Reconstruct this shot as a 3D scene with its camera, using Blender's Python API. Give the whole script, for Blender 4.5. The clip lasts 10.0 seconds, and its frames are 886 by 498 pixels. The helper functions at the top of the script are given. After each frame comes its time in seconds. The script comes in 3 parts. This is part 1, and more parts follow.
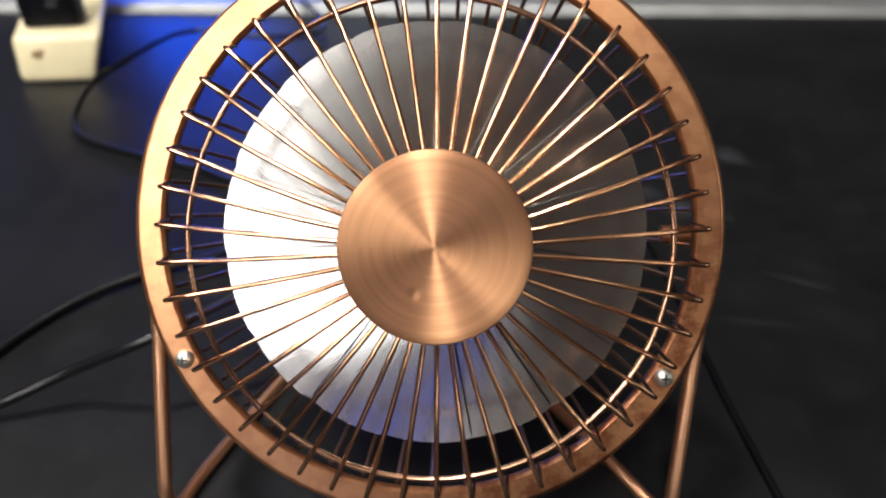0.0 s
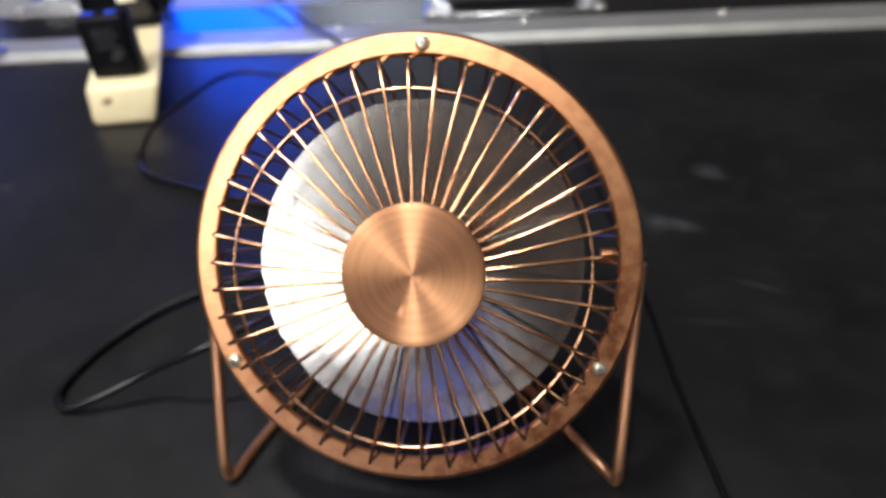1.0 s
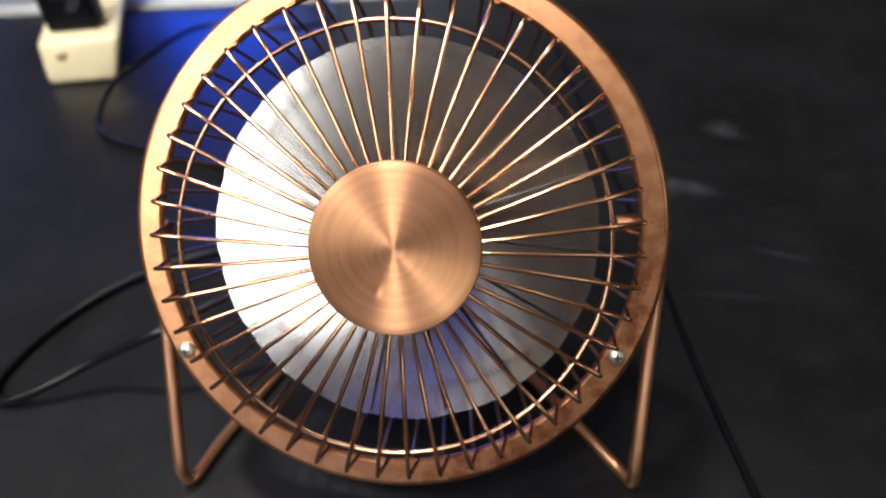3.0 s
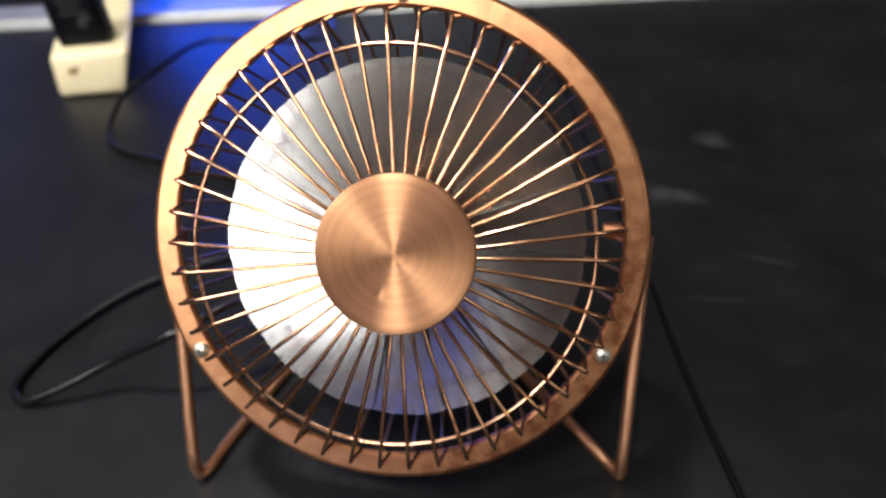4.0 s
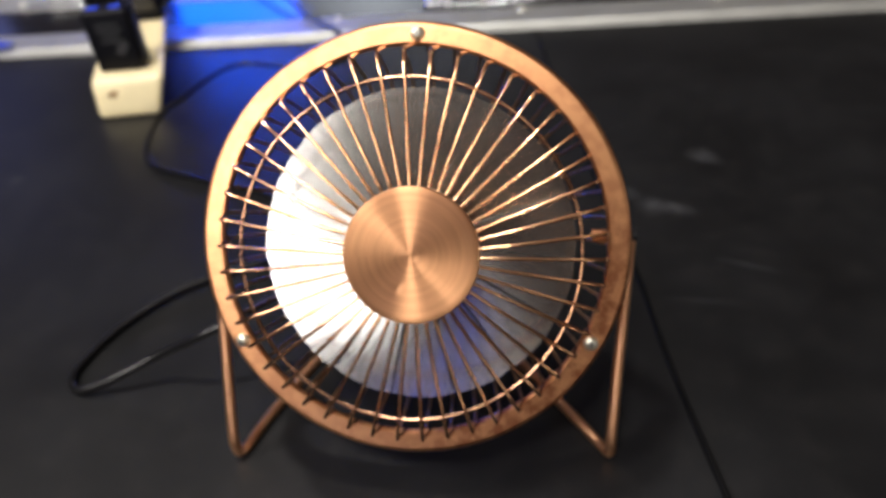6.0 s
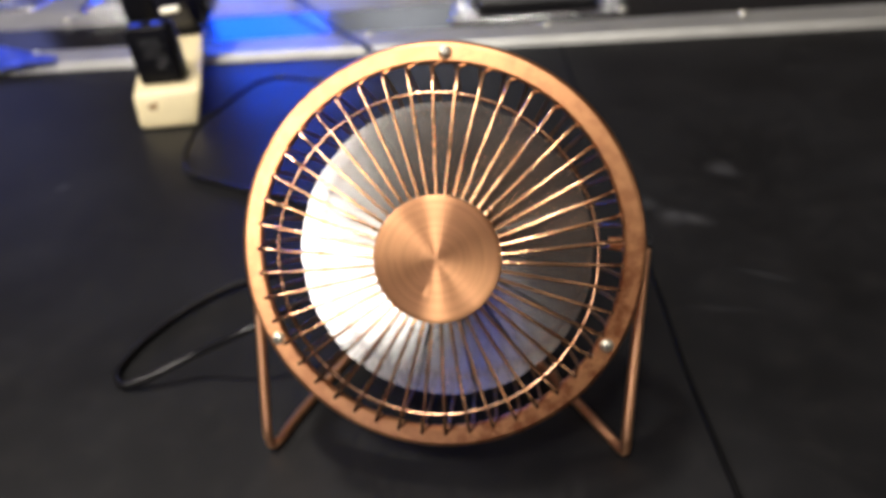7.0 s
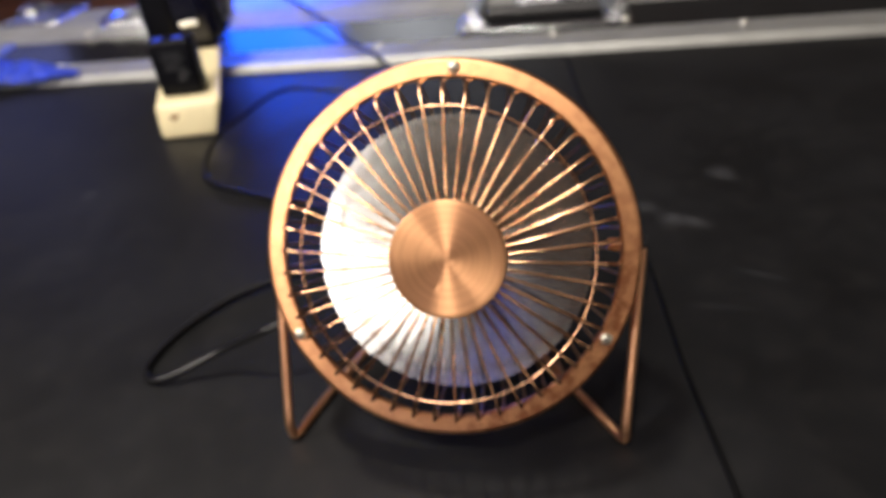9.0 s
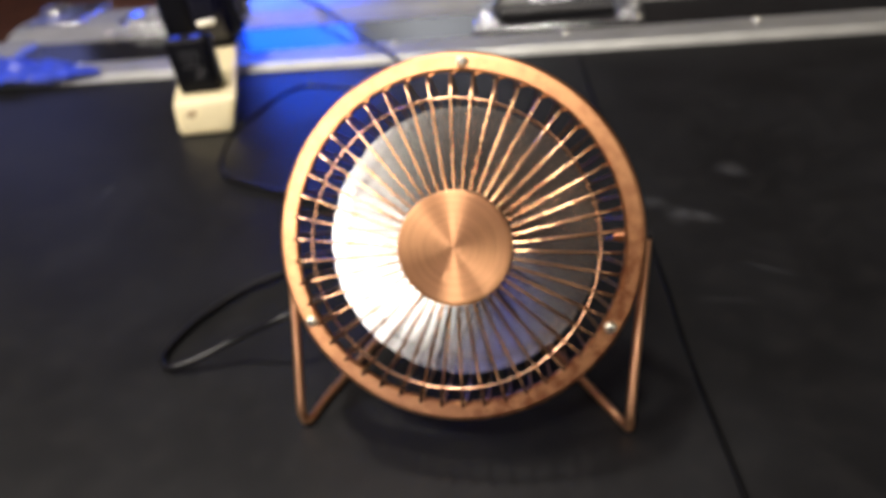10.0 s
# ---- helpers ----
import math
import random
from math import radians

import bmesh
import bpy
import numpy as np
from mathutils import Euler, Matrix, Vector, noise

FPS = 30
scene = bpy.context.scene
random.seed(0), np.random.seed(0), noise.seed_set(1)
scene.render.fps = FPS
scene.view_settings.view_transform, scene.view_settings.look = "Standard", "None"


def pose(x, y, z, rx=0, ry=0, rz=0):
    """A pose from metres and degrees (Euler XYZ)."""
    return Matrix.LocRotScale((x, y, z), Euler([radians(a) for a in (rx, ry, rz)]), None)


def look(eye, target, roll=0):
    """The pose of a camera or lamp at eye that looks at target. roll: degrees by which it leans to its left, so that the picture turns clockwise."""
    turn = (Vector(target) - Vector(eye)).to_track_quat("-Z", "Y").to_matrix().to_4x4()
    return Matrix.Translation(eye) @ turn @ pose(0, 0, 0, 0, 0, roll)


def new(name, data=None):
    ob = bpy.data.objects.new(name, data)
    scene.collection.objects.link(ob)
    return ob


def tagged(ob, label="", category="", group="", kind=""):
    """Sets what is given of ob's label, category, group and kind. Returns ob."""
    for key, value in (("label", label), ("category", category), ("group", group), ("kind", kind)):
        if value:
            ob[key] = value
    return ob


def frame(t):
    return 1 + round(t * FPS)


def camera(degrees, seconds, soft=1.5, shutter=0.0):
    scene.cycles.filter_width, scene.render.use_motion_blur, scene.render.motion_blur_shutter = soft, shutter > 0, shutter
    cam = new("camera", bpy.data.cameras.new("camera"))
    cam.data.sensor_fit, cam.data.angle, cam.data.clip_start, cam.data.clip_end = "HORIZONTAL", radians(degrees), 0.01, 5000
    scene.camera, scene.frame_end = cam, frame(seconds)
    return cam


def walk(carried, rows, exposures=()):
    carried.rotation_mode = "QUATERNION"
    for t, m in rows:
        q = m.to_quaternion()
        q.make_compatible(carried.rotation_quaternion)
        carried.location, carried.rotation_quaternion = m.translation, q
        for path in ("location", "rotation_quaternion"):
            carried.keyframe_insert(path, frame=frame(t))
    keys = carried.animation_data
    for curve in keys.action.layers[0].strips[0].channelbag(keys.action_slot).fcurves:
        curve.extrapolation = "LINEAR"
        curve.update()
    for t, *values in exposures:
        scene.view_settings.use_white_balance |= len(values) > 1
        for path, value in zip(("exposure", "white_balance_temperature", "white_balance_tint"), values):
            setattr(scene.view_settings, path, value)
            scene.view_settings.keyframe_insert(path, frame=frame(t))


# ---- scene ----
cam = camera(63.83, 10.0, soft=2.05)
cam.data.dof.use_dof, cam.data.dof.focus_distance, cam.data.dof.aperture_fstop = True, 0.180, 10.0
PATH = [
    (0, (0.00464, -0.13171, 0.20362), (-0.0389, 1.4796, -0.9804), -0.18),
    (0.2, (0.00564, -0.13471, 0.20895), (-0.0823, 1.4472, -1.0117), -1.58),
    (0.5, (0.01367, -0.14282, 0.22245), (-0.1026, 1.4362, -0.9995), -2.33),
    (0.7, (0.02518, -0.15868, 0.24047), (-0.1117, 1.4355, -0.9595), -3.65),
    (1, (0.02955, -0.17427, 0.24535), (-0.1488, 1.4321, -0.9327), -4.60),
    (1.2, (0.03100, -0.17700, 0.24400), (-0.1560, 1.4300, -0.9320), -4.40),
    (1.5, (0.02759, -0.17019, 0.23758), (-0.1483, 1.4325, -0.9459), -3.89),
    (1.7, (0.02526, -0.14925, 0.22511), (-0.1294, 1.4329, -0.9885), -3.75),
    (2, (0.02444, -0.13619, 0.22251), (-0.1134, 1.4237, -1.0216), -3.97),
    (2.2, (0.02417, -0.13607, 0.22055), (-0.1197, 1.4228, -1.0241), -4.27),
    (2.5, (0.02445, -0.14140, 0.22185), (-0.1198, 1.4111, -1.0307), -4.30),
    (2.7, (0.02505, -0.14115, 0.22019), (-0.1227, 1.4102, -1.0334), -4.38),
    (3.8, (0.02895, -0.15025, 0.22930), (-0.1210, 1.4104, -1.0125), -4.78),
    (4, (0.02866, -0.15369, 0.23070), (-0.1243, 1.4107, -1.0060), -4.72),
    (4.5, (0.03098, -0.15347, 0.23379), (-0.1230, 1.4155, -0.9969), -4.81),
    (5, (0.03067, -0.15337, 0.23062), (-0.1171, 1.4172, -0.9988), -4.64),
    (5.2, (0.03028, -0.15649, 0.23145), (-0.1157, 1.4127, -0.9999), -4.73),
    (6.3, (0.03521, -0.19246, 0.25444), (-0.1868, 1.4044, -0.9291), -6.18),
    (6.5, (0.03623, -0.19458, 0.25556), (-0.2053, 1.4044, -0.9213), -6.53),
    (7, (0.03486, -0.19943, 0.25698), (-0.2236, 1.4035, -0.9108), -6.35),
    (7.5, (0.03747, -0.20358, 0.26087), (-0.2269, 1.4090, -0.8923), -6.39),
    (8, (0.03943, -0.20187, 0.25958), (-0.2183, 1.4127, -0.8922), -6.38),
    (8.5, (0.03723, -0.20666, 0.26107), (-0.2257, 1.4040, -0.8951), -6.36),
    (9, (0.03767, -0.21792, 0.26795), (-0.2488, 1.3917, -0.8841), -7.19),
    (9.5, (0.03978, -0.22832, 0.27299), (-0.2876, 1.3833, -0.8653), -7.91),
    (10, (0.04185, -0.22621, 0.26784), (-0.2870, 1.3800, -0.8776), -7.79),
]
walk(cam, [(t, look(eye, target, roll)) for t, eye, target, roll in PATH], [(0, 0.12, 6200, 10), (2.5, 0.13, 6130, 10.2), (5, 0.11, 6130, 10.2), (6.5, 0.09, 6650, 11.5), (10, 0.08, 6750, 12)])

# ---- world and light ----
world = bpy.data.worlds.new("room_air")
scene.world = world
world.use_nodes = True
world.node_tree.nodes["Background"].inputs[0].default_value = (0.9, 0.85, 0.8, 1)
world.node_tree.nodes["Background"].inputs[1].default_value = 0.02


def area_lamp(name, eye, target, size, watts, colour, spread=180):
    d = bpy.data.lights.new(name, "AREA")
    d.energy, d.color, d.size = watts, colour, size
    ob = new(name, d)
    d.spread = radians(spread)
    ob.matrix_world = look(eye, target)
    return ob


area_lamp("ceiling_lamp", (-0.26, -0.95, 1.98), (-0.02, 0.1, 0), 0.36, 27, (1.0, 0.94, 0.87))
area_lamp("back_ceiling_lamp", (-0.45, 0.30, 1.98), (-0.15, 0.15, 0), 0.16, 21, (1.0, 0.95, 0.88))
# unseen fill, added to lift the left of the case top
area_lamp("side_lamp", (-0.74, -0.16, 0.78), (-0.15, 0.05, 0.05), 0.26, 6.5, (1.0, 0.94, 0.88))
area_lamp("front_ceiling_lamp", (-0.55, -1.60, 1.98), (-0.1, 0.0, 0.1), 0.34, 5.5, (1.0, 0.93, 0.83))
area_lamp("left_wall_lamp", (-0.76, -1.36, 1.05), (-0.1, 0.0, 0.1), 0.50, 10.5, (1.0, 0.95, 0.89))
# fill from the upper right, added so the guard bars there catch light
area_lamp("right_high_fill", (0.80, -0.95, 1.98), (0.05, 0.0, 0.05), 0.5, 2.2, (1.0, 0.94, 0.87))
# low grazing fill, no known source, brightens the rim's right side
area_lamp("right_low_fill", (1.6, -0.35, 0.50), (0.05, 0.0, 0.08), 0.5, 1.5, (1.0, 0.94, 0.87))
# invented light for the lower bars and rim, kept off the blades
area_lamp("right_front_fill", (1.10, -2.10, 0.42), (0.02, 0, 0.07), 0.30, 2.2, (1.0, 0.92, 0.80))
# weak fill low in front, added for the bottom of the rim
area_lamp("front_low_fill", (-0.40, -2.35, 0.34), (0, 0, 0.08), 0.30, 0.40, (1.0, 0.90, 0.76))
# made-up wash on the north wall, for the grey reflection in the lid
area_lamp("wall_wash_fill", (-0.72, 3.2, 2.0), (-0.74, 4.2, 1.1), 0.4, 24, (0.90, 0.95, 1.0), 60)
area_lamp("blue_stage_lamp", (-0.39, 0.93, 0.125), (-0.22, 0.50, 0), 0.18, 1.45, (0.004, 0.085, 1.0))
# added blue light, only to tint the lower blades
area_lamp("blue_front_fill", (-0.36, -1.22, 0.33), (0, 0, 0.08), 0.22, 0.125, (0.07, 0.14, 1.0))
# extra blue fill without a known source, tints the case top's left
area_lamp("blue_side_fill", (-1.5, 1.5, 0.55), (-0.4, 0.35, 0), 0.5, 0.7, (0.30, 0.36, 1.0))


# ---- materials ----
def material(name, colour, rough=0.5, metal=0.0, vary=0.15, scale=40.0, bump=0.1, fine=600.0, spec=0.5, dark=None, low=0.35, high=0.7, rough_vary=0.1):
    """A surface with stains at one scale and grain with fine relief at another, in object space."""
    m = bpy.data.materials.new(name)
    m.use_nodes = True
    t = m.node_tree
    b = t.nodes["Principled BSDF"]
    b.inputs["Metallic"].default_value = metal
    b.inputs["Specular IOR Level"].default_value = spec
    tc = t.nodes.new("ShaderNodeTexCoord")
    big, small = t.nodes.new("ShaderNodeTexNoise"), t.nodes.new("ShaderNodeTexNoise")
    big.inputs["Scale"].default_value, big.inputs["Detail"].default_value = scale, 5
    small.inputs["Scale"].default_value, small.inputs["Detail"].default_value = fine, 3
    ramp = t.nodes.new("ShaderNodeValToRGB")
    d = dark or tuple(c * (1 - vary) for c in colour)
    ramp.color_ramp.elements[0].position, ramp.color_ramp.elements[0].color = low, (*d, 1)
    ramp.color_ramp.elements[1].position, ramp.color_ramp.elements[1].color = high, (*colour, 1)
    t.links.new(tc.outputs["Object"], big.inputs["Vector"])
    t.links.new(tc.outputs["Object"], small.inputs["Vector"])
    t.links.new(big.outputs["Fac"], ramp.inputs["Fac"])
    t.links.new(ramp.outputs["Color"], b.inputs["Base Color"])
    mr = t.nodes.new("ShaderNodeMapRange")
    mr.inputs["To Min"].default_value, mr.inputs["To Max"].default_value = max(0.02, rough - rough_vary), min(1, rough + rough_vary)
    t.links.new(small.outputs["Fac"], mr.inputs["Value"])
    t.links.new(mr.outputs["Result"], b.inputs["Roughness"])
    if not bump:
        return m
    bp = t.nodes.new("ShaderNodeBump")
    bp.inputs["Strength"].default_value, bp.inputs["Distance"].default_value = bump, 0.001
    t.links.new(small.outputs["Fac"], bp.inputs["Height"])
    t.links.new(bp.outputs["Normal"], b.inputs["Normal"])
    return m


def brushed_material(name, colour, rough, aniso, groove, relief=0.12):
    """Metal turned on a lathe round its own Y axis: circular grooves."""
    m = material(name, colour, rough, 1.0, 0.1, 120, 0.02, 2500)
    t = m.node_tree
    b = t.nodes["Principled BSDF"]
    tc = t.nodes.new("ShaderNodeTexCoord")
    sep, length = t.nodes.new("ShaderNodeSeparateXYZ"), t.nodes.new("ShaderNodeVectorMath")
    flat = t.nodes.new("ShaderNodeCombineXYZ")
    length.operation = "LENGTH"
    t.links.new(tc.outputs["Object"], sep.inputs[0])
    t.links.new(sep.outputs["X"], flat.inputs["X"])
    t.links.new(sep.outputs["Z"], flat.inputs["Z"])
    t.links.new(flat.outputs[0], length.inputs[0])
    ang, pair = t.nodes.new("ShaderNodeMath"), t.nodes.new("ShaderNodeCombineXYZ")
    ang.operation = "ARCTAN2"
    t.links.new(sep.outputs["Z"], ang.inputs[0])
    t.links.new(sep.outputs["X"], ang.inputs[1])
    swirl = t.nodes.new("ShaderNodeMath")
    swirl.operation = "MULTIPLY"
    swirl.inputs[1].default_value = 0.0007
    t.links.new(ang.outputs[0], swirl.inputs[0])
    t.links.new(length.outputs["Value"], pair.inputs["X"])
    t.links.new(swirl.outputs[0], pair.inputs["Y"])
    ns = t.nodes.new("ShaderNodeTexNoise")
    ns.inputs["Scale"].default_value, ns.inputs["Detail"].default_value = groove, 4
    t.links.new(pair.outputs[0], ns.inputs["Vector"])
    bp = t.nodes.new("ShaderNodeBump")
    bp.inputs["Strength"].default_value, bp.inputs["Distance"].default_value = relief, 0.0006
    t.links.new(ns.outputs["Fac"], bp.inputs["Height"])
    t.links.new(bp.outputs["Normal"], b.inputs["Normal"])
    # coarser turning marks, brighter and duller rings
    rings, shade, tint = t.nodes.new("ShaderNodeTexNoise"), t.nodes.new("ShaderNodeMapRange"), t.nodes.new("ShaderNodeMix")
    rings.inputs["Scale"].default_value, rings.inputs["Detail"].default_value = 620, 3
    shade.inputs["From Min"].default_value, shade.inputs["From Max"].default_value = 0.36, 0.64
    tint.data_type = "RGBA"
    tint.inputs["A"].default_value = (*(c * 0.88 for c in colour), 1)
    tint.inputs["B"].default_value = (*(min(1, c * 1.12) for c in colour), 1)
    t.links.new(pair.outputs[0], rings.inputs["Vector"])
    t.links.new(rings.outputs["Fac"], shade.inputs["Value"])
    t.links.new(shade.outputs["Result"], tint.inputs["Factor"])
    t.links.new(tint.outputs["Result"], b.inputs["Base Color"])
    tan = t.nodes.new("ShaderNodeTangent")
    tan.direction_type, tan.axis = "RADIAL", "Y"
    t.links.new(tan.outputs[0], b.inputs["Tangent"])
    b.inputs["Anisotropic"].default_value = aniso
    b.inputs["Anisotropic Rotation"].default_value = 0.25
    # half of the surface scatters more evenly
    calm, mix = t.nodes.new("ShaderNodeBsdfPrincipled"), t.nodes.new("ShaderNodeMixShader")
    calm.inputs["Metallic"].default_value, calm.inputs["Roughness"].default_value = 1.0, 0.50
    calm.inputs["Anisotropic"].default_value, calm.inputs["Anisotropic Rotation"].default_value = 0.4, 0.25
    calm.inputs["Base Color"].default_value = (*(c * k for c, k in zip(colour, (0.72, 0.66, 0.70))), 1)
    t.links.new(tan.outputs[0], calm.inputs["Tangent"])
    mix.inputs[0].default_value = 0.44
    t.links.new(b.outputs[0], mix.inputs[1])
    t.links.new(calm.outputs[0], mix.inputs[2])
    t.links.new(mix.outputs[0], t.nodes["Material Output"].inputs["Surface"])
    return m


COPPER = material("copper_plate", (0.78, 0.395, 0.21), 0.40, 1.0, 0.32, 130, 0.05, 1500, dark=(0.58, 0.27, 0.14), low=0.36, high=0.62, rough_vary=0.07)
COPPER_WIRE = material("copper_wire", (0.76, 0.44, 0.25), 0.15, 1.0, 0.10, 40, 0, 60, rough_vary=0.02)
COPPER_RING = material("copper_ring", (0.62, 0.35, 0.21), 0.17, 1.0, 0.2, 60, 0, 80, rough_vary=0.02)
COPPER_LEG = material("copper_leg", (0.88, 0.48, 0.27), 0.36, 1.0, 0.08, 60, 0, 120, rough_vary=0.02)
# the same copper with the shade behind the blades put into its colour
COPPER_SHADE = material("copper_wire_shaded", (0.42, 0.24, 0.11), 0.42, 1.0, 0.2, 60, 0, 80, rough_vary=0.03)
HUB = brushed_material("turned_copper", (0.53, 0.28, 0.14), 0.42, 1.0, 1100, 0.20)
BLADE = material("dull_aluminium", (0.38, 0.375, 0.365), 0.215, 1.0, 0.10, 30, 0, 500, rough_vary=0.005)
SCREW = material("zinc_screw", (0.86, 0.85, 0.74), 0.38, 1.0, 0.2, 200, 0, 800)
BLACK_PLASTIC = material("black_plastic", (0.010, 0.010, 0.012), 0.45, 0, 0.3, 60, 0.1, 1500)
CHARGER_BLACK = material("dark_charger_plastic", (0.0035, 0.0036, 0.0060), 0.4, 0, 0.3, 60, 0.1, 1500, spec=0.15)
GLOSS_BLACK = material("glossy_black_plastic", (0.004, 0.004, 0.012), 0.10, 0, 0.3, 60, 0.02, 800, spec=0.5, rough_vary=0.03)
CABLE = material("black_rubber_cable", (0.005, 0.005, 0.006), 0.28, 0, 0.3, 60, 0, 2000, spec=0.35, rough_vary=0.04)
MATT_CABLE = material("matt_black_cable", (0.003, 0.003, 0.0033), 0.6, 0, 0.3, 60, 0, 2000, spec=0.06)
CREAM = material("cream_plastic", (0.80, 0.70, 0.43), 0.42, 0, 0.12, 45, 0.08, 1200)
ALU = material("anodised_aluminium", (0.55, 0.56, 0.54), 0.58, 1.0, 0.15, 25, 0.06, 900)
ZINC = material("zinc_plate", (0.82, 0.84, 0.86), 0.22, 1.0, 0.25, 60, 0.9, 380)
BLUE_FILM = material("blue_plastic_film", (0.03, 0.065, 0.55), 0.35, 0, 0.4, 60, 0.2, 300)
PORT_BLUE = material("blue_port_plastic", (0.03, 0.08, 0.8), 0.4)
LABEL_GREY = material("grey_print", (0.035, 0.037, 0.042), 0.6)
STAIN = material("brown_mark", (0.42, 0.27, 0.14), 0.6, 0, 0.3, 300)
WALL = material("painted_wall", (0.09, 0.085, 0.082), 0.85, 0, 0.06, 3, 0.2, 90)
# unseen walls, paler than the others only to reflect light onto fan and lid
SOUTH_BOUNCE = material("south_bounce_wall", (0.16, 0.148, 0.135), 0.85, 0, 0.06, 3, 0.2, 90)
NORTH_BOUNCE = material("north_bounce_wall", (0.22, 0.225, 0.235), 0.85, 0, 0.06, 3, 0.2, 90)
CEILING = material("white_ceiling", (0.50, 0.485, 0.46), 0.9, 0, 0.05, 3, 0.2, 90)
FLOOR = material("brown_wood_floor", (0.45, 0.19, 0.14), 0.4, 0, 0.45, 8, 0.1, 150)


def laminate(name, rough, spec, relief):
    """Black textured laminate with dust, scuffs and hairline scratches."""
    m = material(name, (0.0082, 0.0085, 0.0094), rough, 0, 0.45, 14, relief, 1100, spec=spec, rough_vary=0.08)
    t = m.node_tree
    b = t.nodes["Principled BSDF"]
    base = b.inputs["Base Color"].links[0].from_socket
    tc = t.nodes.new("ShaderNodeTexCoord")

    def over(colour, fac):
        nonlocal base
        mix = t.nodes.new("ShaderNodeMix")
        mix.data_type = "RGBA"
        t.links.new(fac, mix.inputs["Factor"])
        t.links.new(base, mix.inputs["A"])
        mix.inputs["B"].default_value = (*colour, 1)
        base = mix.outputs["Result"]

    dust, ramp = t.nodes.new("ShaderNodeTexNoise"), t.nodes.new("ShaderNodeMapRange")
    dust.inputs["Scale"].default_value, dust.inputs["Detail"].default_value, dust.inputs["Roughness"].default_value = 700, 2, 0.7
    ramp.inputs["From Min"].default_value, ramp.inputs["From Max"].default_value, ramp.inputs["To Max"].default_value = 0.64, 0.8, 0.16
    t.links.new(tc.outputs["Object"], dust.inputs["Vector"])
    t.links.new(dust.outputs["Fac"], ramp.inputs["Value"])
    over((0.16, 0.15, 0.14), ramp.outputs["Result"])
    film, fr = t.nodes.new("ShaderNodeTexNoise"), t.nodes.new("ShaderNodeMapRange")
    film.inputs["Scale"].default_value, film.inputs["Detail"].default_value, film.inputs["Roughness"].default_value = 55, 8, 0.7
    fr.inputs["From Min"].default_value, fr.inputs["From Max"].default_value, fr.inputs["To Max"].default_value = 0.48, 0.75, 0.07
    t.links.new(tc.outputs["Object"], film.inputs["Vector"])
    t.links.new(film.outputs["Fac"], fr.inputs["Value"])
    over((0.062, 0.055, 0.050), fr.outputs["Result"])
    # chalky smudges: centre, half length, half width, turn, strength
    for x, y, a, c, turn, k in SMUDGES:
        mp, ln, mr = t.nodes.new("ShaderNodeMapping"), t.nodes.new("ShaderNodeVectorMath"), t.nodes.new("ShaderNodeMapRange")
        mp.vector_type = "TEXTURE"
        mp.inputs["Location"].default_value, mp.inputs["Rotation"].default_value = (x, y, 0), (0, 0, radians(turn))
        mp.inputs["Scale"].default_value = (a, c, 1)
        ln.operation = "LENGTH"
        mr.inputs["From Min"].default_value, mr.inputs["From Max"].default_value = 1, 0.1
        ns, mul = t.nodes.new("ShaderNodeTexNoise"), t.nodes.new("ShaderNodeMath")
        ns.inputs["Scale"].default_value, ns.inputs["Detail"].default_value = 160, 5
        mul.operation, mul2 = "MULTIPLY", t.nodes.new("ShaderNodeMath")
        mul2.operation = "MULTIPLY"
        mul2.inputs[1].default_value = k * 0.8
        t.links.new(tc.outputs["Object"], mp.inputs["Vector"])
        t.links.new(mp.outputs[0], ln.inputs[0])
        t.links.new(ln.outputs["Value"], mr.inputs["Value"])
        t.links.new(tc.outputs["Object"], ns.inputs["Vector"])
        t.links.new(mr.outputs["Result"], mul.inputs[0])
        t.links.new(ns.outputs["Fac"], mul.inputs[1])
        t.links.new(mul.outputs[0], mul2.inputs[0])
        over((0.20, 0.205, 0.225), mul2.outputs[0])
    t.links.new(base, b.inputs["Base Color"])
    return m


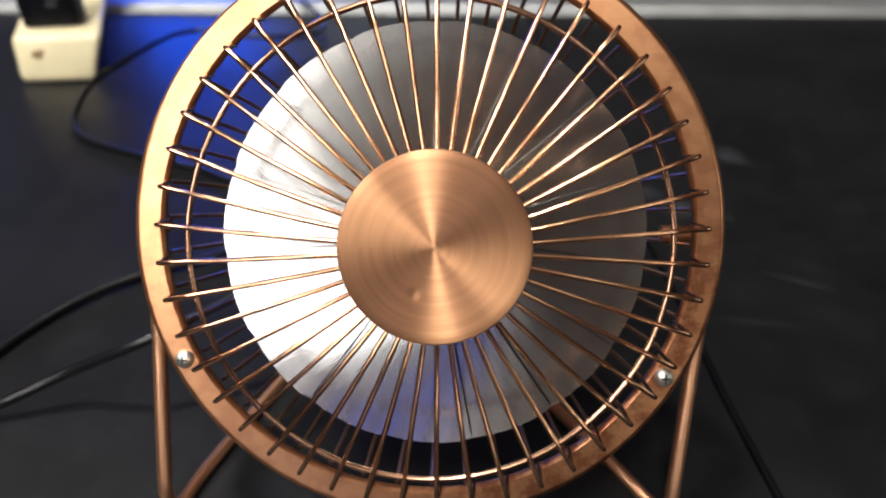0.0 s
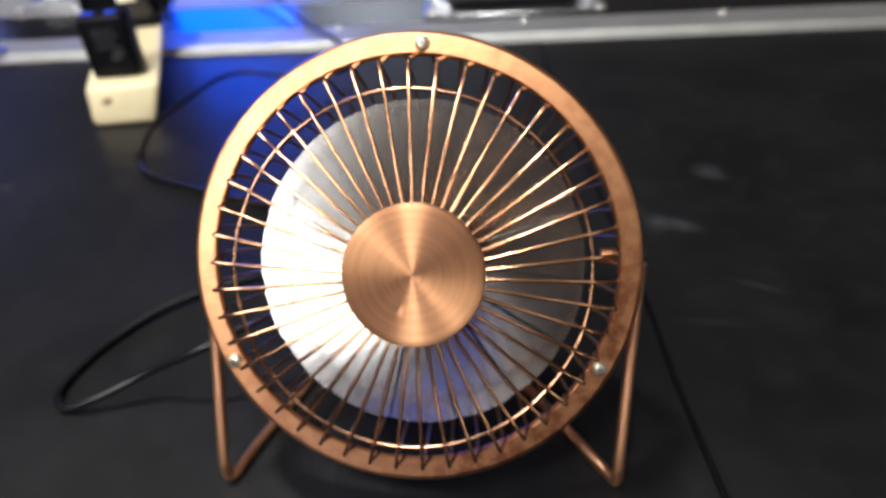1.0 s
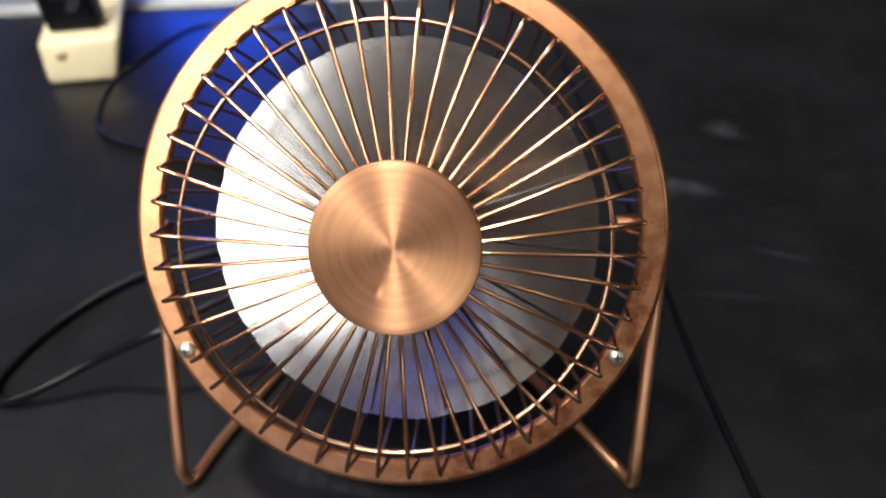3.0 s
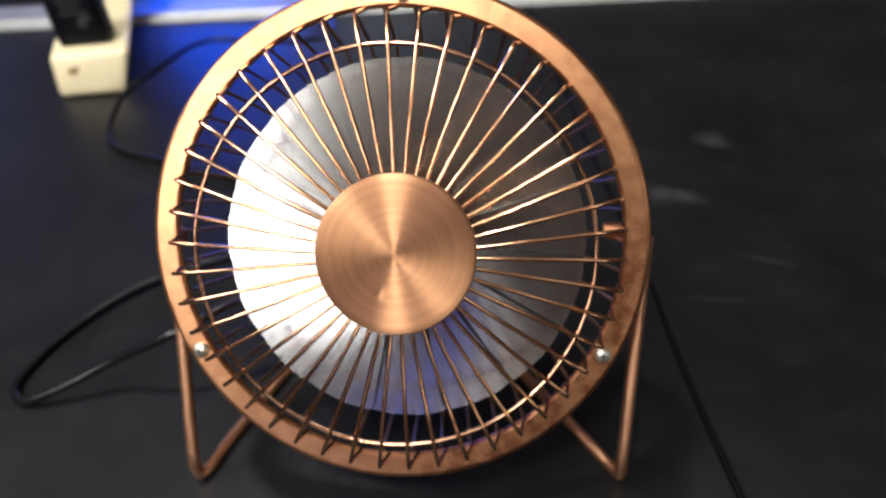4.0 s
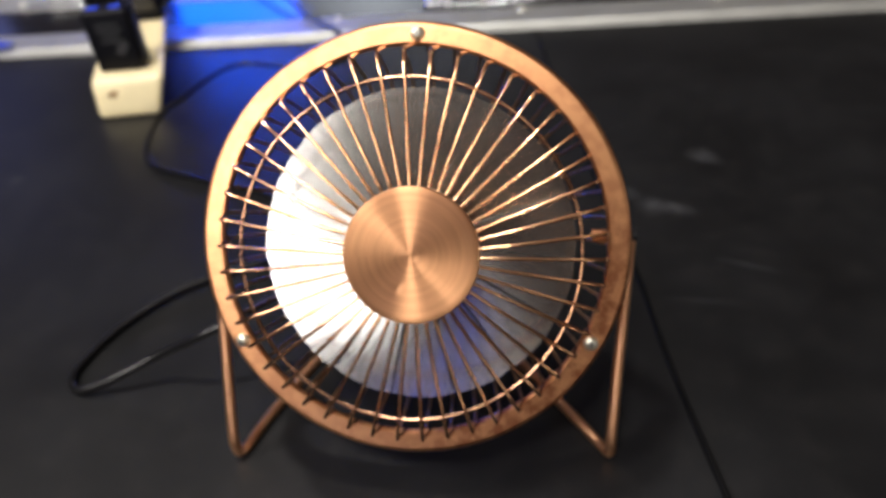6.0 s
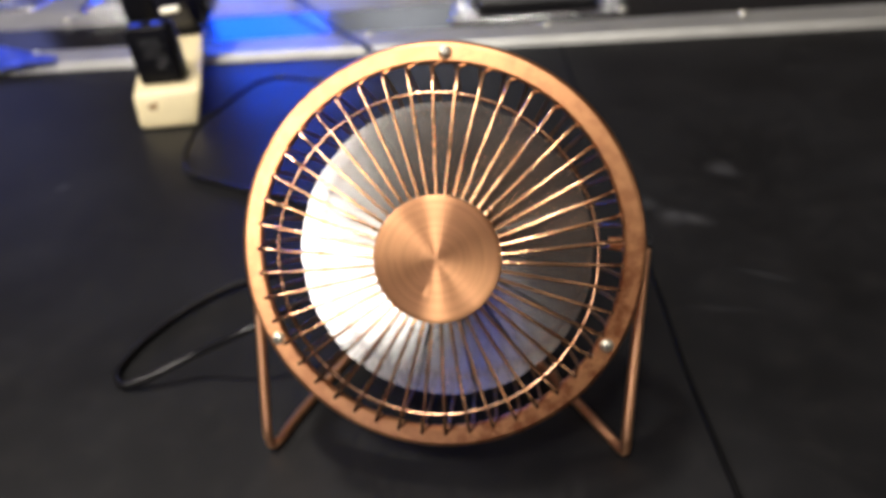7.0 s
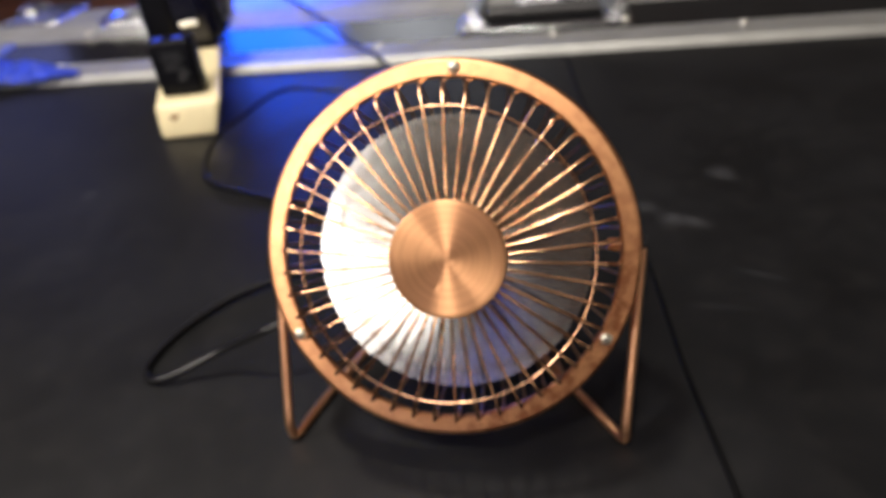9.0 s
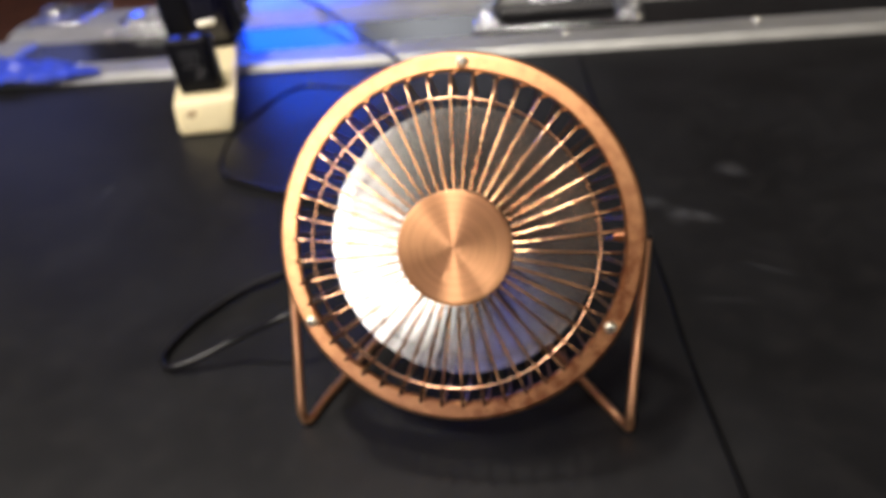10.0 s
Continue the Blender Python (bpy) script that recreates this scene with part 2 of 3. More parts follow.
def rim_copper():
    """Copper plate with reddish tarnish spots along one stretch of the rim."""
    m = material("rim_copper_plate", (0.665, 0.335, 0.162), 0.36, 1.0, 0.32, 210, 0, 700, dark=(0.57, 0.27, 0.132), low=0.40, high=0.58, rough_vary=0.06)
    t = m.node_tree
    b = t.nodes["Principled BSDF"]
    base = b.inputs["Base Color"].links[0].from_socket
    tc, mp, ln = t.nodes.new("ShaderNodeTexCoord"), t.nodes.new("ShaderNodeMapping"), t.nodes.new("ShaderNodeVectorMath")
    mp.vector_type = "TEXTURE"
    mp.inputs["Location"].default_value, mp.inputs["Scale"].default_value = (0.054, 0, -0.050), (0.080, 0.080, 0.080)
    ln.operation = "LENGTH"
    near, spots, ns = t.nodes.new("ShaderNodeMapRange"), t.nodes.new("ShaderNodeMapRange"), t.nodes.new("ShaderNodeTexNoise")
    near.inputs["From Min"].default_value, near.inputs["From Max"].default_value = 1, 0.5
    spots.inputs["From Min"].default_value, spots.inputs["From Max"].default_value, spots.inputs["To Max"].default_value = 0.42, 0.58, 0.85
    ns.inputs["Scale"].default_value, ns.inputs["Detail"].default_value, ns.inputs["Roughness"].default_value = 190, 6, 0.65
    mul, mix = t.nodes.new("ShaderNodeMath"), t.nodes.new("ShaderNodeMix")
    mul.operation, mix.data_type = "MULTIPLY", "RGBA"
    mix.inputs["B"].default_value = (0.30, 0.105, 0.05, 1)
    t.links.new(tc.outputs["Object"], mp.inputs["Vector"])
    t.links.new(tc.outputs["Object"], ns.inputs["Vector"])
    t.links.new(mp.outputs[0], ln.inputs[0])
    t.links.new(ln.outputs["Value"], near.inputs["Value"])
    t.links.new(ns.outputs["Fac"], spots.inputs["Value"])
    t.links.new(near.outputs[0], mul.inputs[0])
    t.links.new(spots.outputs[0], mul.inputs[1])
    t.links.new(mul.outputs[0], mix.inputs["Factor"])
    t.links.new(base, mix.inputs["A"])
    t.links.new(mix.outputs["Result"], b.inputs["Base Color"])
    return m


RIM = rim_copper()
SMUDGES = [(0.161, 0.243, 0.013, 0.012, 30, 0.22), (0.166, 0.236, 0.010, 0.007, -30, 0.16), (0.130, 0.182, 0.019, 0.008, -24, 0.30), (0.118, 0.184, 0.010, 0.014, 10, 0.18), (0.104, 0.200, 0.013, 0.009, -20, 0.24),
           (0.160, 0.124, 0.020, 0.003, -25, 0.12), (0.130, 0.096, 0.022, 0.003, -8, 0.08), (-0.328, 0.243, 0.008, 0.008, 0, 0.15)]
LAMINATE = laminate("black_laminate", 0.42, 0.22, 0.10)
LID_LAMINATE = laminate("polished_black_laminate", 0.18, 0.7, 0.03)


# ---- building helpers ----
def link_mesh(name, bm, mat, parent=None, label="", smooth=True):
    me = bpy.data.meshes.new(name)
    bmesh.ops.recalc_face_normals(bm, faces=bm.faces)
    bm.to_mesh(me)
    bm.free()
    me.materials.append(mat)
    if smooth:
        me.shade_smooth()
        me.set_sharp_from_angle(angle=radians(40))
    ob = new(name, me)
    if parent:
        ob.parent = parent
    if label:
        ob["label"] = label
    return ob


def part(name, bm, mat, parent, label="", m=None):
    ob = link_mesh(name, bm, mat, parent, label)
    if m is not None:
        ob.matrix_basis = m
    return ob


def again(ob, m):
    """One more piece on the same mesh, beside ob."""
    o = new(ob.name.split(".")[0], ob.data)
    o.parent, o.matrix_basis = ob.parent, m
    return o


def box(bm, x0, x1, y0, y1, z0, z1, bevel=0.0, seg=2):
    r = bmesh.ops.create_cube(bm, size=1.0)
    for v in r["verts"]:
        v.co = Vector(((x0 + x1) / 2 + v.co.x * (x1 - x0), (y0 + y1) / 2 + v.co.y * (y1 - y0), (z0 + z1) / 2 + v.co.z * (z1 - z0)))
    if bevel:
        edges = list({e for v in r["verts"] for e in v.link_edges})
        bmesh.ops.bevel(bm, geom=edges, offset=bevel, segments=seg, profile=0.5, affect="EDGES")
    return bm


def boxed(*a, **k):
    return box(bmesh.new(), *a, **k)


def lathe(bm, profile, steps=96, closed=False, axis="Y"):
    """Turn (radius, height) pairs round the Y axis (height runs along -Y, to the front)."""
    rings = []
    for r, h in profile:
        if r < 1e-6:
            rings.append([bm.verts.new((0, -h, 0))])
        else:
            rings.append([bm.verts.new((r * math.cos(2 * math.pi * i / steps), -h, r * math.sin(2 * math.pi * i / steps))) for i in range(steps)])
    pairs = list(zip(rings, rings[1:])) + ([(rings[-1], rings[0])] if closed else [])
    for a, b in pairs:
        for i in range(steps):
            j = (i + 1) % steps
            if len(a) == 1:
                bm.faces.new((a[0], b[i], b[j]))
            elif len(b) == 1:
                bm.faces.new((a[i], b[0], a[j]))
            else:
                bm.faces.new((a[i], b[i], b[j], a[j]))
    if axis == "Z":
        bmesh.ops.rotate(bm, verts=bm.verts, cent=(0, 0, 0), matrix=Matrix.Rotation(radians(-90), 3, "X"))
    return bm


def smooth_line(pts, per=8):
    """Points along a smooth curve through pts."""
    p = [Vector(q) for q in pts]
    out = []
    for i in range(len(p) - 1):
        a, b, c, d = p[max(i - 1, 0)], p[i], p[i + 1], p[min(i + 2, len(p) - 1)]
        for k in range(per):
            s = k / per
            out.append(0.5 * ((2 * b) + (c - a) * s + (2 * a - 5 * b + 4 * c - d) * s * s + (3 * b - a - 3 * c + d) * s ** 3))
    return out + [p[-1]]


def tube(bm, pts, r, sides=10, closed=False, cap=True):
    pts = [Vector(p) for p in pts]
    n = len(pts)
    up, rings = None, []
    for i, p in enumerate(pts):
        a = pts[(i - 1) % n] if closed or i else p
        b = pts[(i + 1) % n] if closed or i < n - 1 else p
        d = (b - a).normalized()
        if up is None:
            up = d.orthogonal().normalized()
        up = (up - d * up.dot(d)).normalized()
        side = d.cross(up)
        rad = r(i / (n - 1)) if callable(r) else r
        rings.append([bm.verts.new(p + rad * (math.cos(2 * math.pi * k / sides) * up + math.sin(2 * math.pi * k / sides) * side)) for k in range(sides)])
    for i in range(n if closed else n - 1):
        a, b = rings[i], rings[(i + 1) % n]
        for k in range(sides):
            bm.faces.new((a[k], a[(k + 1) % sides], b[(k + 1) % sides], b[k]))
    if cap and not closed:
        bm.faces.new(rings[0])
        bm.faces.new(rings[-1])
    return bm


# ---- room ----
def room():
    x0, x1, y0, y1, z0, z1, w = -3.2, 3.2, -2.6, 4.2, -0.62, 2.1, 0.1
    tagged(link_mesh("floor", boxed(x0, x1, y0, y1, z0 - w, z0), FLOOR, smooth=False), "reddish brown wooden floor behind the case", "floor", kind="structure")
    tagged(link_mesh("ceiling", boxed(x0, x1, y0, y1, z1, z1 + w), CEILING, smooth=False), "plain white ceiling", "ceiling", kind="structure")
    # walls out of view; south and north serve as reflectors
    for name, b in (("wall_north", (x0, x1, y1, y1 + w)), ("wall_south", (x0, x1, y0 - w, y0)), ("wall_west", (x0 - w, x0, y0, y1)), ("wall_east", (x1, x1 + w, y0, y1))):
        tagged(link_mesh(name, boxed(*b, z0, z1), {"wall_south": SOUTH_BOUNCE, "wall_north": NORTH_BOUNCE}.get(name, WALL), smooth=False), "plain unseen room wall, tone set for reflections", "wall", kind="structure")


room()


# ---- flight case, on which everything stands ----
CASE_X0, CASE_X1, CASE_Y0, CASE_Y1 = -0.712, 0.85, -0.40, 0.782


def edge_profile(bm, x0, x1, y0, y1, h):
    """An aluminium extrusion along X: low lips, a raised rounded back."""
    w = y1 - y0
    prof = [(0, -0.004), (0, 0.001), (0.03, 0.0022), (0.10, 0.0028), (0.16, 0.006), (0.24, h * 0.85), (0.36, h), (0.62, h), (0.76, h * 0.8), (0.84, 0.004), (0.97, 0.003), (1, 0.001), (1, -0.004)]
    rings = [[bm.verts.new((x, y0 + w * s, z)) for s, z in prof] for x in (x0, x1)]
    for i in range(len(prof) - 1):
        bm.faces.new((rings[0][i], rings[0][i + 1], rings[1][i + 1], rings[1][i]))
    bm.faces.new(rings[0])
    bm.faces.new(rings[1])
    return bm


def rivet_mesh():
    return lathe(bmesh.new(), [(0.0046, 0), (0.0046, 0.0008), (0.0036, 0.0022), (0.0018, 0.0030), (0, 0.0032)], 14, axis="Z")


def latch(parent, x, y, wide, deep, roller, dish):
    """Butterfly latch: dished plate with ears, a dark roller and a twist handle."""
    m = Matrix.Translation((x, y, 0))
    hw, hd = wide / 2, deep / 2
    bm = bmesh.new()
    for b in ((-hw, hw, -hd, -hd + 0.012), (-hw, hw, hd - 0.012, hd), (-hw, -hw + 0.03, -hd + 0.012, hd - 0.012), (hw - 0.03, hw, -hd + 0.012, hd - 0.012)):
        box(bm, *b, 0.001, 0.0045, 0.001, 1)
    plate = part("latch", bm, ZINC, parent, "bright zinc butterfly latch plate", m)
    part("dish", boxed(-hw + 0.03, hw - 0.03, -hd + 0.012, hd - 0.012, 0.0005, 0.0015), dish, plate, "recessed latch dish")
    bm = tube(bmesh.new(), [(-hw + 0.032, -0.026, 0.009), (hw - 0.032, -0.026, 0.009)], 0.0095, 18)
    part("roller", bm, roller, plate, "black latch roller" if roller is BLACK_PLASTIC else "")
    bm = box(bmesh.new(), -0.034, 0.034, -0.012, 0.016, 0.006, 0.012, 0.002)
    tube(bm, [(-0.03, 0.012, 0.012), (0.03, 0.012, 0.012)], 0.006, 12)
    part("handle", bm, ZINC, plate, "chromed twist handle")
    for s in (-1, 1):
        bm = bmesh.new()
        tube(bm, [(s * (hw - 0.020), -hd + 0.02, 0.006), (s * (hw - 0.024), 0, 0.014), (s * (hw - 0.020), hd - 0.02, 0.006)], 0.006, 12)
        box(bm, s * (hw - 0.016) - 0.012, s * (hw - 0.016) + 0.012, -0.02, 0.02, 0.003, 0.012, 0.003)
        part("ear", bm, ZINC, plate, "bent zinc latch ear")
    rv = part("rivet", rivet_mesh(), SCREW, plate, "", Matrix.Translation((-hw + 0.008, -hd + 0.006, 0.0045)))
    for rx, ry in ((hw - 0.008, -hd + 0.006), (-hw + 0.008, hd - 0.006), (hw - 0.008, hd - 0.006)):
        again(rv, Matrix.Translation((rx, ry, 0.0045)))
    return plate


def flight_case():
    case = tagged(new("flight_case"), "black laminate flight case with aluminium edges", "flight case")
    case.matrix_world = pose(0, 0.15, -0.6)
    up = Matrix.Translation((0, -0.15, 0.6))
    part("top_panel", boxed(CASE_X0 + 0.03, CASE_X1 - 0.03, CASE_Y0, 0.497, -0.009, 0.0), LAMINATE, case, "matt black scuffed laminate panel", up)
    part("lid_panel", boxed(CASE_X0 + 0.03, CASE_X1 - 0.03, 0.545, 0.650, -0.009, 0.0005), LID_LAMINATE, case, "narrow black laminate panel", up)
    part("body", boxed(CASE_X0 + 0.005, CASE_X1 - 0.005, CASE_Y0, CASE_Y1 - 0.005, -0.6, -0.009), LAMINATE, case, "black case body", up)
    part("joint_edge", edge_profile(bmesh.new(), CASE_X0, CASE_X1, 0.490, 0.552, 0.0034), ALU, case, "pale aluminium extrusion", up)
    part("end_edge", edge_profile(bmesh.new(), CASE_X0, CASE_X1, 0.643, 0.782, 0.012), ALU, case, "wide aluminium edge", up)
    part("side_edge", boxed(CASE_X0 - 0.010, CASE_X0 + 0.062, CASE_Y0, 0.493, -0.04, 0.005, 0.004, 3), ALU, case, "aluminium side edge", up)
    part("lid_side_edge", boxed(CASE_X0 - 0.016, CASE_X0 + 0.062, 0.5495, 0.6425, -0.04, 0.009, 0.008, 4), ALU, case, "aluminium side edge", up)
    part("far_side_edge", boxed(CASE_X1 - 0.032, CASE_X1 + 0.004, CASE_Y0, 0.493, -0.04, 0.004, 0.003), ALU, case, "", up)
    bm = box(bmesh.new(), CASE_X0 + 0.010, CASE_X0 + 0.095, 0.690, 0.787, 0.002, 0.015, 0.005, 3)
    box(bm, CASE_X0 - 0.004, CASE_X0 + 0.040, 0.730, 0.788, -0.04, 0.022, 0.018, 5)
    part("corner_bracket", bm, ZINC, case, "shiny zinc ball corner bracket", up)
    rv = part("rivet", rivet_mesh(), SCREW, case, "", up @ Matrix.Translation((0.0500, 0.543, 0.0032)))
    for x in (-0.62, -0.53, -0.335, -0.14, 0.245, 0.44, 0.635, 0.79):
        again(rv, up @ Matrix.Translation((x, 0.543, 0.0032)))
    for l in (latch(case, 0.042, 0.633, 0.19, 0.132, BLACK_PLASTIC, BLACK_PLASTIC), latch(case, -0.488, 0.700, 0.145, 0.104, ZINC, BLACK_PLASTIC)):
        l.matrix_basis = up @ l.matrix_basis
    return case


flight_case()

# ---- desk fan ----
LEAN_BACK, YAW = -31.4, -0.9
CX, CY, CZ = -0.0044, 0.0293, 0.0909
GX, GZ, TX, TZ = 0.0036, -0.0021, 0.0020, -0.0007  # the front guard sits off the middle
R_OUT, R_IN, R_TIP, H_TIP, R_HUB, H_HUB = 0.0817, 0.0729, 0.0686, 0.0211, 0.0237, 0.0268
BARS = 46


def spin(a):
    """A turn by a degrees round the fan's axle."""
    return Matrix.Rotation(radians(a), 4, "Y")


def fan_blade(bm, span, r0, r1, lead):
    """One broad screw-shaped blade with rounded corners and some thickness."""
    nu, nv, th = 10, 14, 0.0008
    grid = {}
    for side in (0, 1):
        for i in range(nu + 1):
            u = i / nu
            r = r0 + (r1 - r0) * u
            for j in range(nv + 1):
                v = j / nv * 2 - 1
                half = radians(span / 2)
                rr = r - (r1 - r0) * 0.02 * max(0, u - 0.2) * abs(v) ** 5
                a = v * half
                y = lead * a
                grid[side, i, j] = bm.verts.new((rr * math.cos(a), y + side * th, rr * math.sin(a)))
    for i in range(nu):
        for j in range(nv):
            bm.faces.new([grid[0, i, j], grid[0, i + 1, j], grid[0, i + 1, j + 1], grid[0, i, j + 1]])
            bm.faces.new([grid[1, i, j], grid[1, i, j + 1], grid[1, i + 1, j + 1], grid[1, i + 1, j]])
    rim = [(i, 0) for i in range(nu)] + [(nu, j) for j in range(nv)] + [(i, nv) for i in range(nu, 0, -1)] + [(0, j) for j in range(nv, 0, -1)]
    for (a, b), (c, d) in zip(rim, rim[1:] + rim[:1]):
        bm.faces.new([grid[0, a, b], grid[0, c, d], grid[1, c, d], grid[1, a, b]])
    return bm


def desk_fan():
    fan = tagged(new("desk_fan"), "small copper-coloured metal desk fan with wire guard", "fan")
    fan.matrix_world = pose(CX, CY, 0)
    cage = Matrix.Translation((0, 0, CZ)) @ pose(0, 0, 0, LEAN_BACK, 0, YAW)
    guard = cage @ Matrix.Translation((GX, 0, GZ))
    middle = cage @ Matrix.Translation((0.0018, 0, -0.0015))

    # rim: flat front flange, rolled outer edge, side wall
    prof = [(R_IN, 0.0), (R_IN + 0.0003, 0.0009), (R_IN + 0.001, 0.0015), (R_IN + 0.0014, 0.0015), (R_OUT - 0.0022, 0.0015), (R_OUT - 0.0016, 0.0015), (R_OUT - 0.0006, 0.0007), (R_OUT, -0.0004),
            (R_OUT, -0.0105), (R_OUT - 0.0010, -0.0115), (R_OUT - 0.0016, -0.0105), (R_OUT - 0.0014, -0.0012), (R_IN, -0.0008)]
    part("rim", lathe(bmesh.new(), prof, 160, True), RIM, fan, "copper plated flat rim", cage)

    # front guard: straight bars from the cap, bent back to the rim
    hb = H_HUB - 0.0030
    for k in range(BARS):
        a = radians(np.interp(k, (0, 7, 16, 28, 37, 46), (105.3, 161.8, 234.2, 326.4, 393.5, 465.3)))
        c, d = math.cos(a), math.sin(a)
        hub = Vector((GX, 0, GZ)) + Vector((c, 0, d)) * (R_HUB - 0.003)
        out = Vector((TX, 0, TZ)) + Vector((c, 0, d)) * R_TIP
        flat = [(0.0, hb), (0.2, hb + 0.0003), (0.5, hb - 0.0001), (0.8, H_TIP + 0.0010), (0.975, H_TIP + 0.0002), (1.0, H_TIP - 0.0007)]
        line = [hub.lerp(out, f) + Vector((0, -h, 0)) for f, h in flat]
        tip = out.normalized()
        end = tip * (R_IN + 0.0004)
        line += [line[-1].lerp(Vector((end.x, 0, end.z)), 0.12), Vector((end.x, 0.0004, end.z)), Vector((tip.x * (R_IN + 0.001), 0.003, tip.z * (R_IN + 0.001)))]
        part("guard_bar", tube(bmesh.new(), line, 0.00066, 14), COPPER_WIRE, fan, "", cage)
    wr = [(0.0602 * math.cos(2 * math.pi * k / 120), -0.0207, 0.0602 * math.sin(2 * math.pi * k / 120)) for k in range(120)]
    part("guard_ring", tube(bmesh.new(), wr, 0.00076, 12, True), COPPER_RING, fan, "", middle)
    cap = [(0, H_HUB)] + [(R_HUB * 0.93 * k / 22, H_HUB) for k in range(1, 23)] + [ (R_HUB * 0.985, H_HUB - 0.0004), (R_HUB, H_HUB - 0.0012), (R_HUB, H_HUB - 0.0042), (R_HUB - 0.001, H_HUB - 0.005), (0, H_HUB - 0.005)]
    bm = lathe(bmesh.new(), cap, 128)
    for v in bm.verts:  # a small dent in the face
        if v.co.y < -H_HUB + 0.0001:
            v.co.y += 0.00018 * math.exp(-((v.co.x + 0.0049) ** 2 + (v.co.z + 0.0112) ** 2) / 0.0011 ** 2)
    part("cap", bm, HUB, fan, "turned brushed copper cap", guard)

    # rear guard, its copper darkened to carry the shade
    back = [(R_IN + 0.0015, 0.006, 0), (R_IN - 0.001, 0.016, 0), (0.066, 0.030, 0), (0.052, 0.036, 0), (0.024, 0.038, 0)]
    rear = part("rear_bar", tube(bmesh.new(), smooth_line(back, 4), 0.00062, 6), COPPER_SHADE, fan, "", cage @ spin(2))
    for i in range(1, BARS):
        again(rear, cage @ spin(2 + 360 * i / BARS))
    wr = [(0.060 * math.cos(2 * math.pi * k / 96), 0.0345, 0.060 * math.sin(2 * math.pi * k / 96)) for k in range(96)]
    part("rear_ring", tube(bmesh.new(), wr, 0.00075, 6, True), COPPER_SHADE, fan, "", cage)
    part("motor", lathe(bmesh.new(), [(0, -0.012), (0.018, -0.012), (0.0195, -0.014), (0.0195, -0.040), (0.026, -0.041), (0.026, -0.052), (0.023, -0.055), (0, -0.055)], 64), COPPER, fan, "copper motor housing", middle)

    # impeller at rest
    spinner = part("impeller", lathe(bmesh.new(), [(0, -0.001), (0.012, -0.0015), (0.015, -0.003), (0.0155, -0.012), (0, -0.012)], 48), BLADE, fan, "aluminium impeller", middle)
    n = 15
    blade = part("blade", fan_blade(bmesh.new(), 27.5, 0.012, 0.0602, -0.0045), BLADE, spinner, "", Matrix.Translation((0, 0.006, 0)) @ spin(-4))
    for i in range(1, n):
        again(blade, Matrix.Translation((0, 0.006, 0)) @ spin(-4 + 360 * i / n))

    # screws in the rim
    head = lathe(bmesh.new(), [(0, 0.0024), (0.0012, 0.0023), (0.0022, 0.0017), (0.0027, 0.0006), (0.0028, 0)], 20)
    rs = 0.0768
    for k, a in enumerate((86.3, 208.8, 329.9)):
        p = cage @ Matrix.Translation((rs * math.cos(radians(a)), -0.0013, rs * math.sin(radians(a))))
        s = part("screw", head, SCREW, fan, "bright zinc cross-head screw", p) if k == 0 else again(s, p)
        slot = bmesh.new()
        box(slot, -0.0014, 0.0014, -0.00252, -0.0021, -0.00025, 0.00025)
        box(slot, -0.00025, 0.00025, -0.00254, -0.0021, -0.0014, 0.0014)
        part("cross_slot", slot, BLACK_PLASTIC, s)

    # wire stand: pivots, front feet, runners to the back
    for sgn, fx, bx, by in ((-1, -0.0860, -0.058, 0.066), (1, 0.0715, 0.030, 0.062)):
        px = sgn * (R_OUT + 0.0018)
        fx, bx = fx - CX, bx - CX
        y0 = -CY
        top = cage @ Vector((px, 0.016, -0.002))
        pts = [top, top.lerp(Vector((fx, y0 + 0.002, 0.012)), 0.5), Vector((fx, y0 + 0.0022, 0.014)), Vector((fx, y0 + 0.0005, 0.006)),
               Vector((fx - sgn * 0.0008, y0 + 0.0004, 0.0030)), Vector((fx - sgn * 0.0030, y0 + 0.004, 0.0022)), Vector(((fx * 0.7 + bx * 0.3), y0 + by * 0.3, 0.0022)),
               Vector((bx, y0 + by, 0.0022)), Vector((bx - sgn * 0.010, y0 + by + 0.02, 0.0022))]
        part("leg", tube(bmesh.new(), smooth_line(pts, 5), 0.0022, 12), COPPER_LEG, fan, "bent copper wire leg")
        nut = lathe(bmesh.new(), [(0, 0.003), (0.0024, 0.003), (0.0030, 0.0022), (0.0030, -0.001), (0, -0.001)], 24)
        part("pivot_knob", nut, BLACK_PLASTIC if sgn > 0 else COPPER, fan, "", cage @ Matrix.Translation((sgn * (R_OUT + (0.0012 if sgn > 0 else -0.0008)), 0.018, 0)) @ pose(0, 0, 0, 0, 0, 90 * sgn))
    part("pivot_bolt", tube(bmesh.new(), [(0.0690, 0.018, 0), (0.0800, 0.018, 0)], 0.0026, 12), COPPER, fan, "copper pivot bolt", cage)
    xl, xr = -0.058 - CX + 0.010, 0.030 - CX - 0.010
    part("cross_bar", tube(bmesh.new(), [(xl, -CY + 0.086, 0.0022), (xr, -CY + 0.082, 0.0022)], 0.0021, 12), COPPER_LEG, fan, "")
    return fan


desk_fan()


# ---- power strip and what is plugged into it ----
STRIP = pose(-0.3060, 0.3355, 0, 0, 0, 20.5)


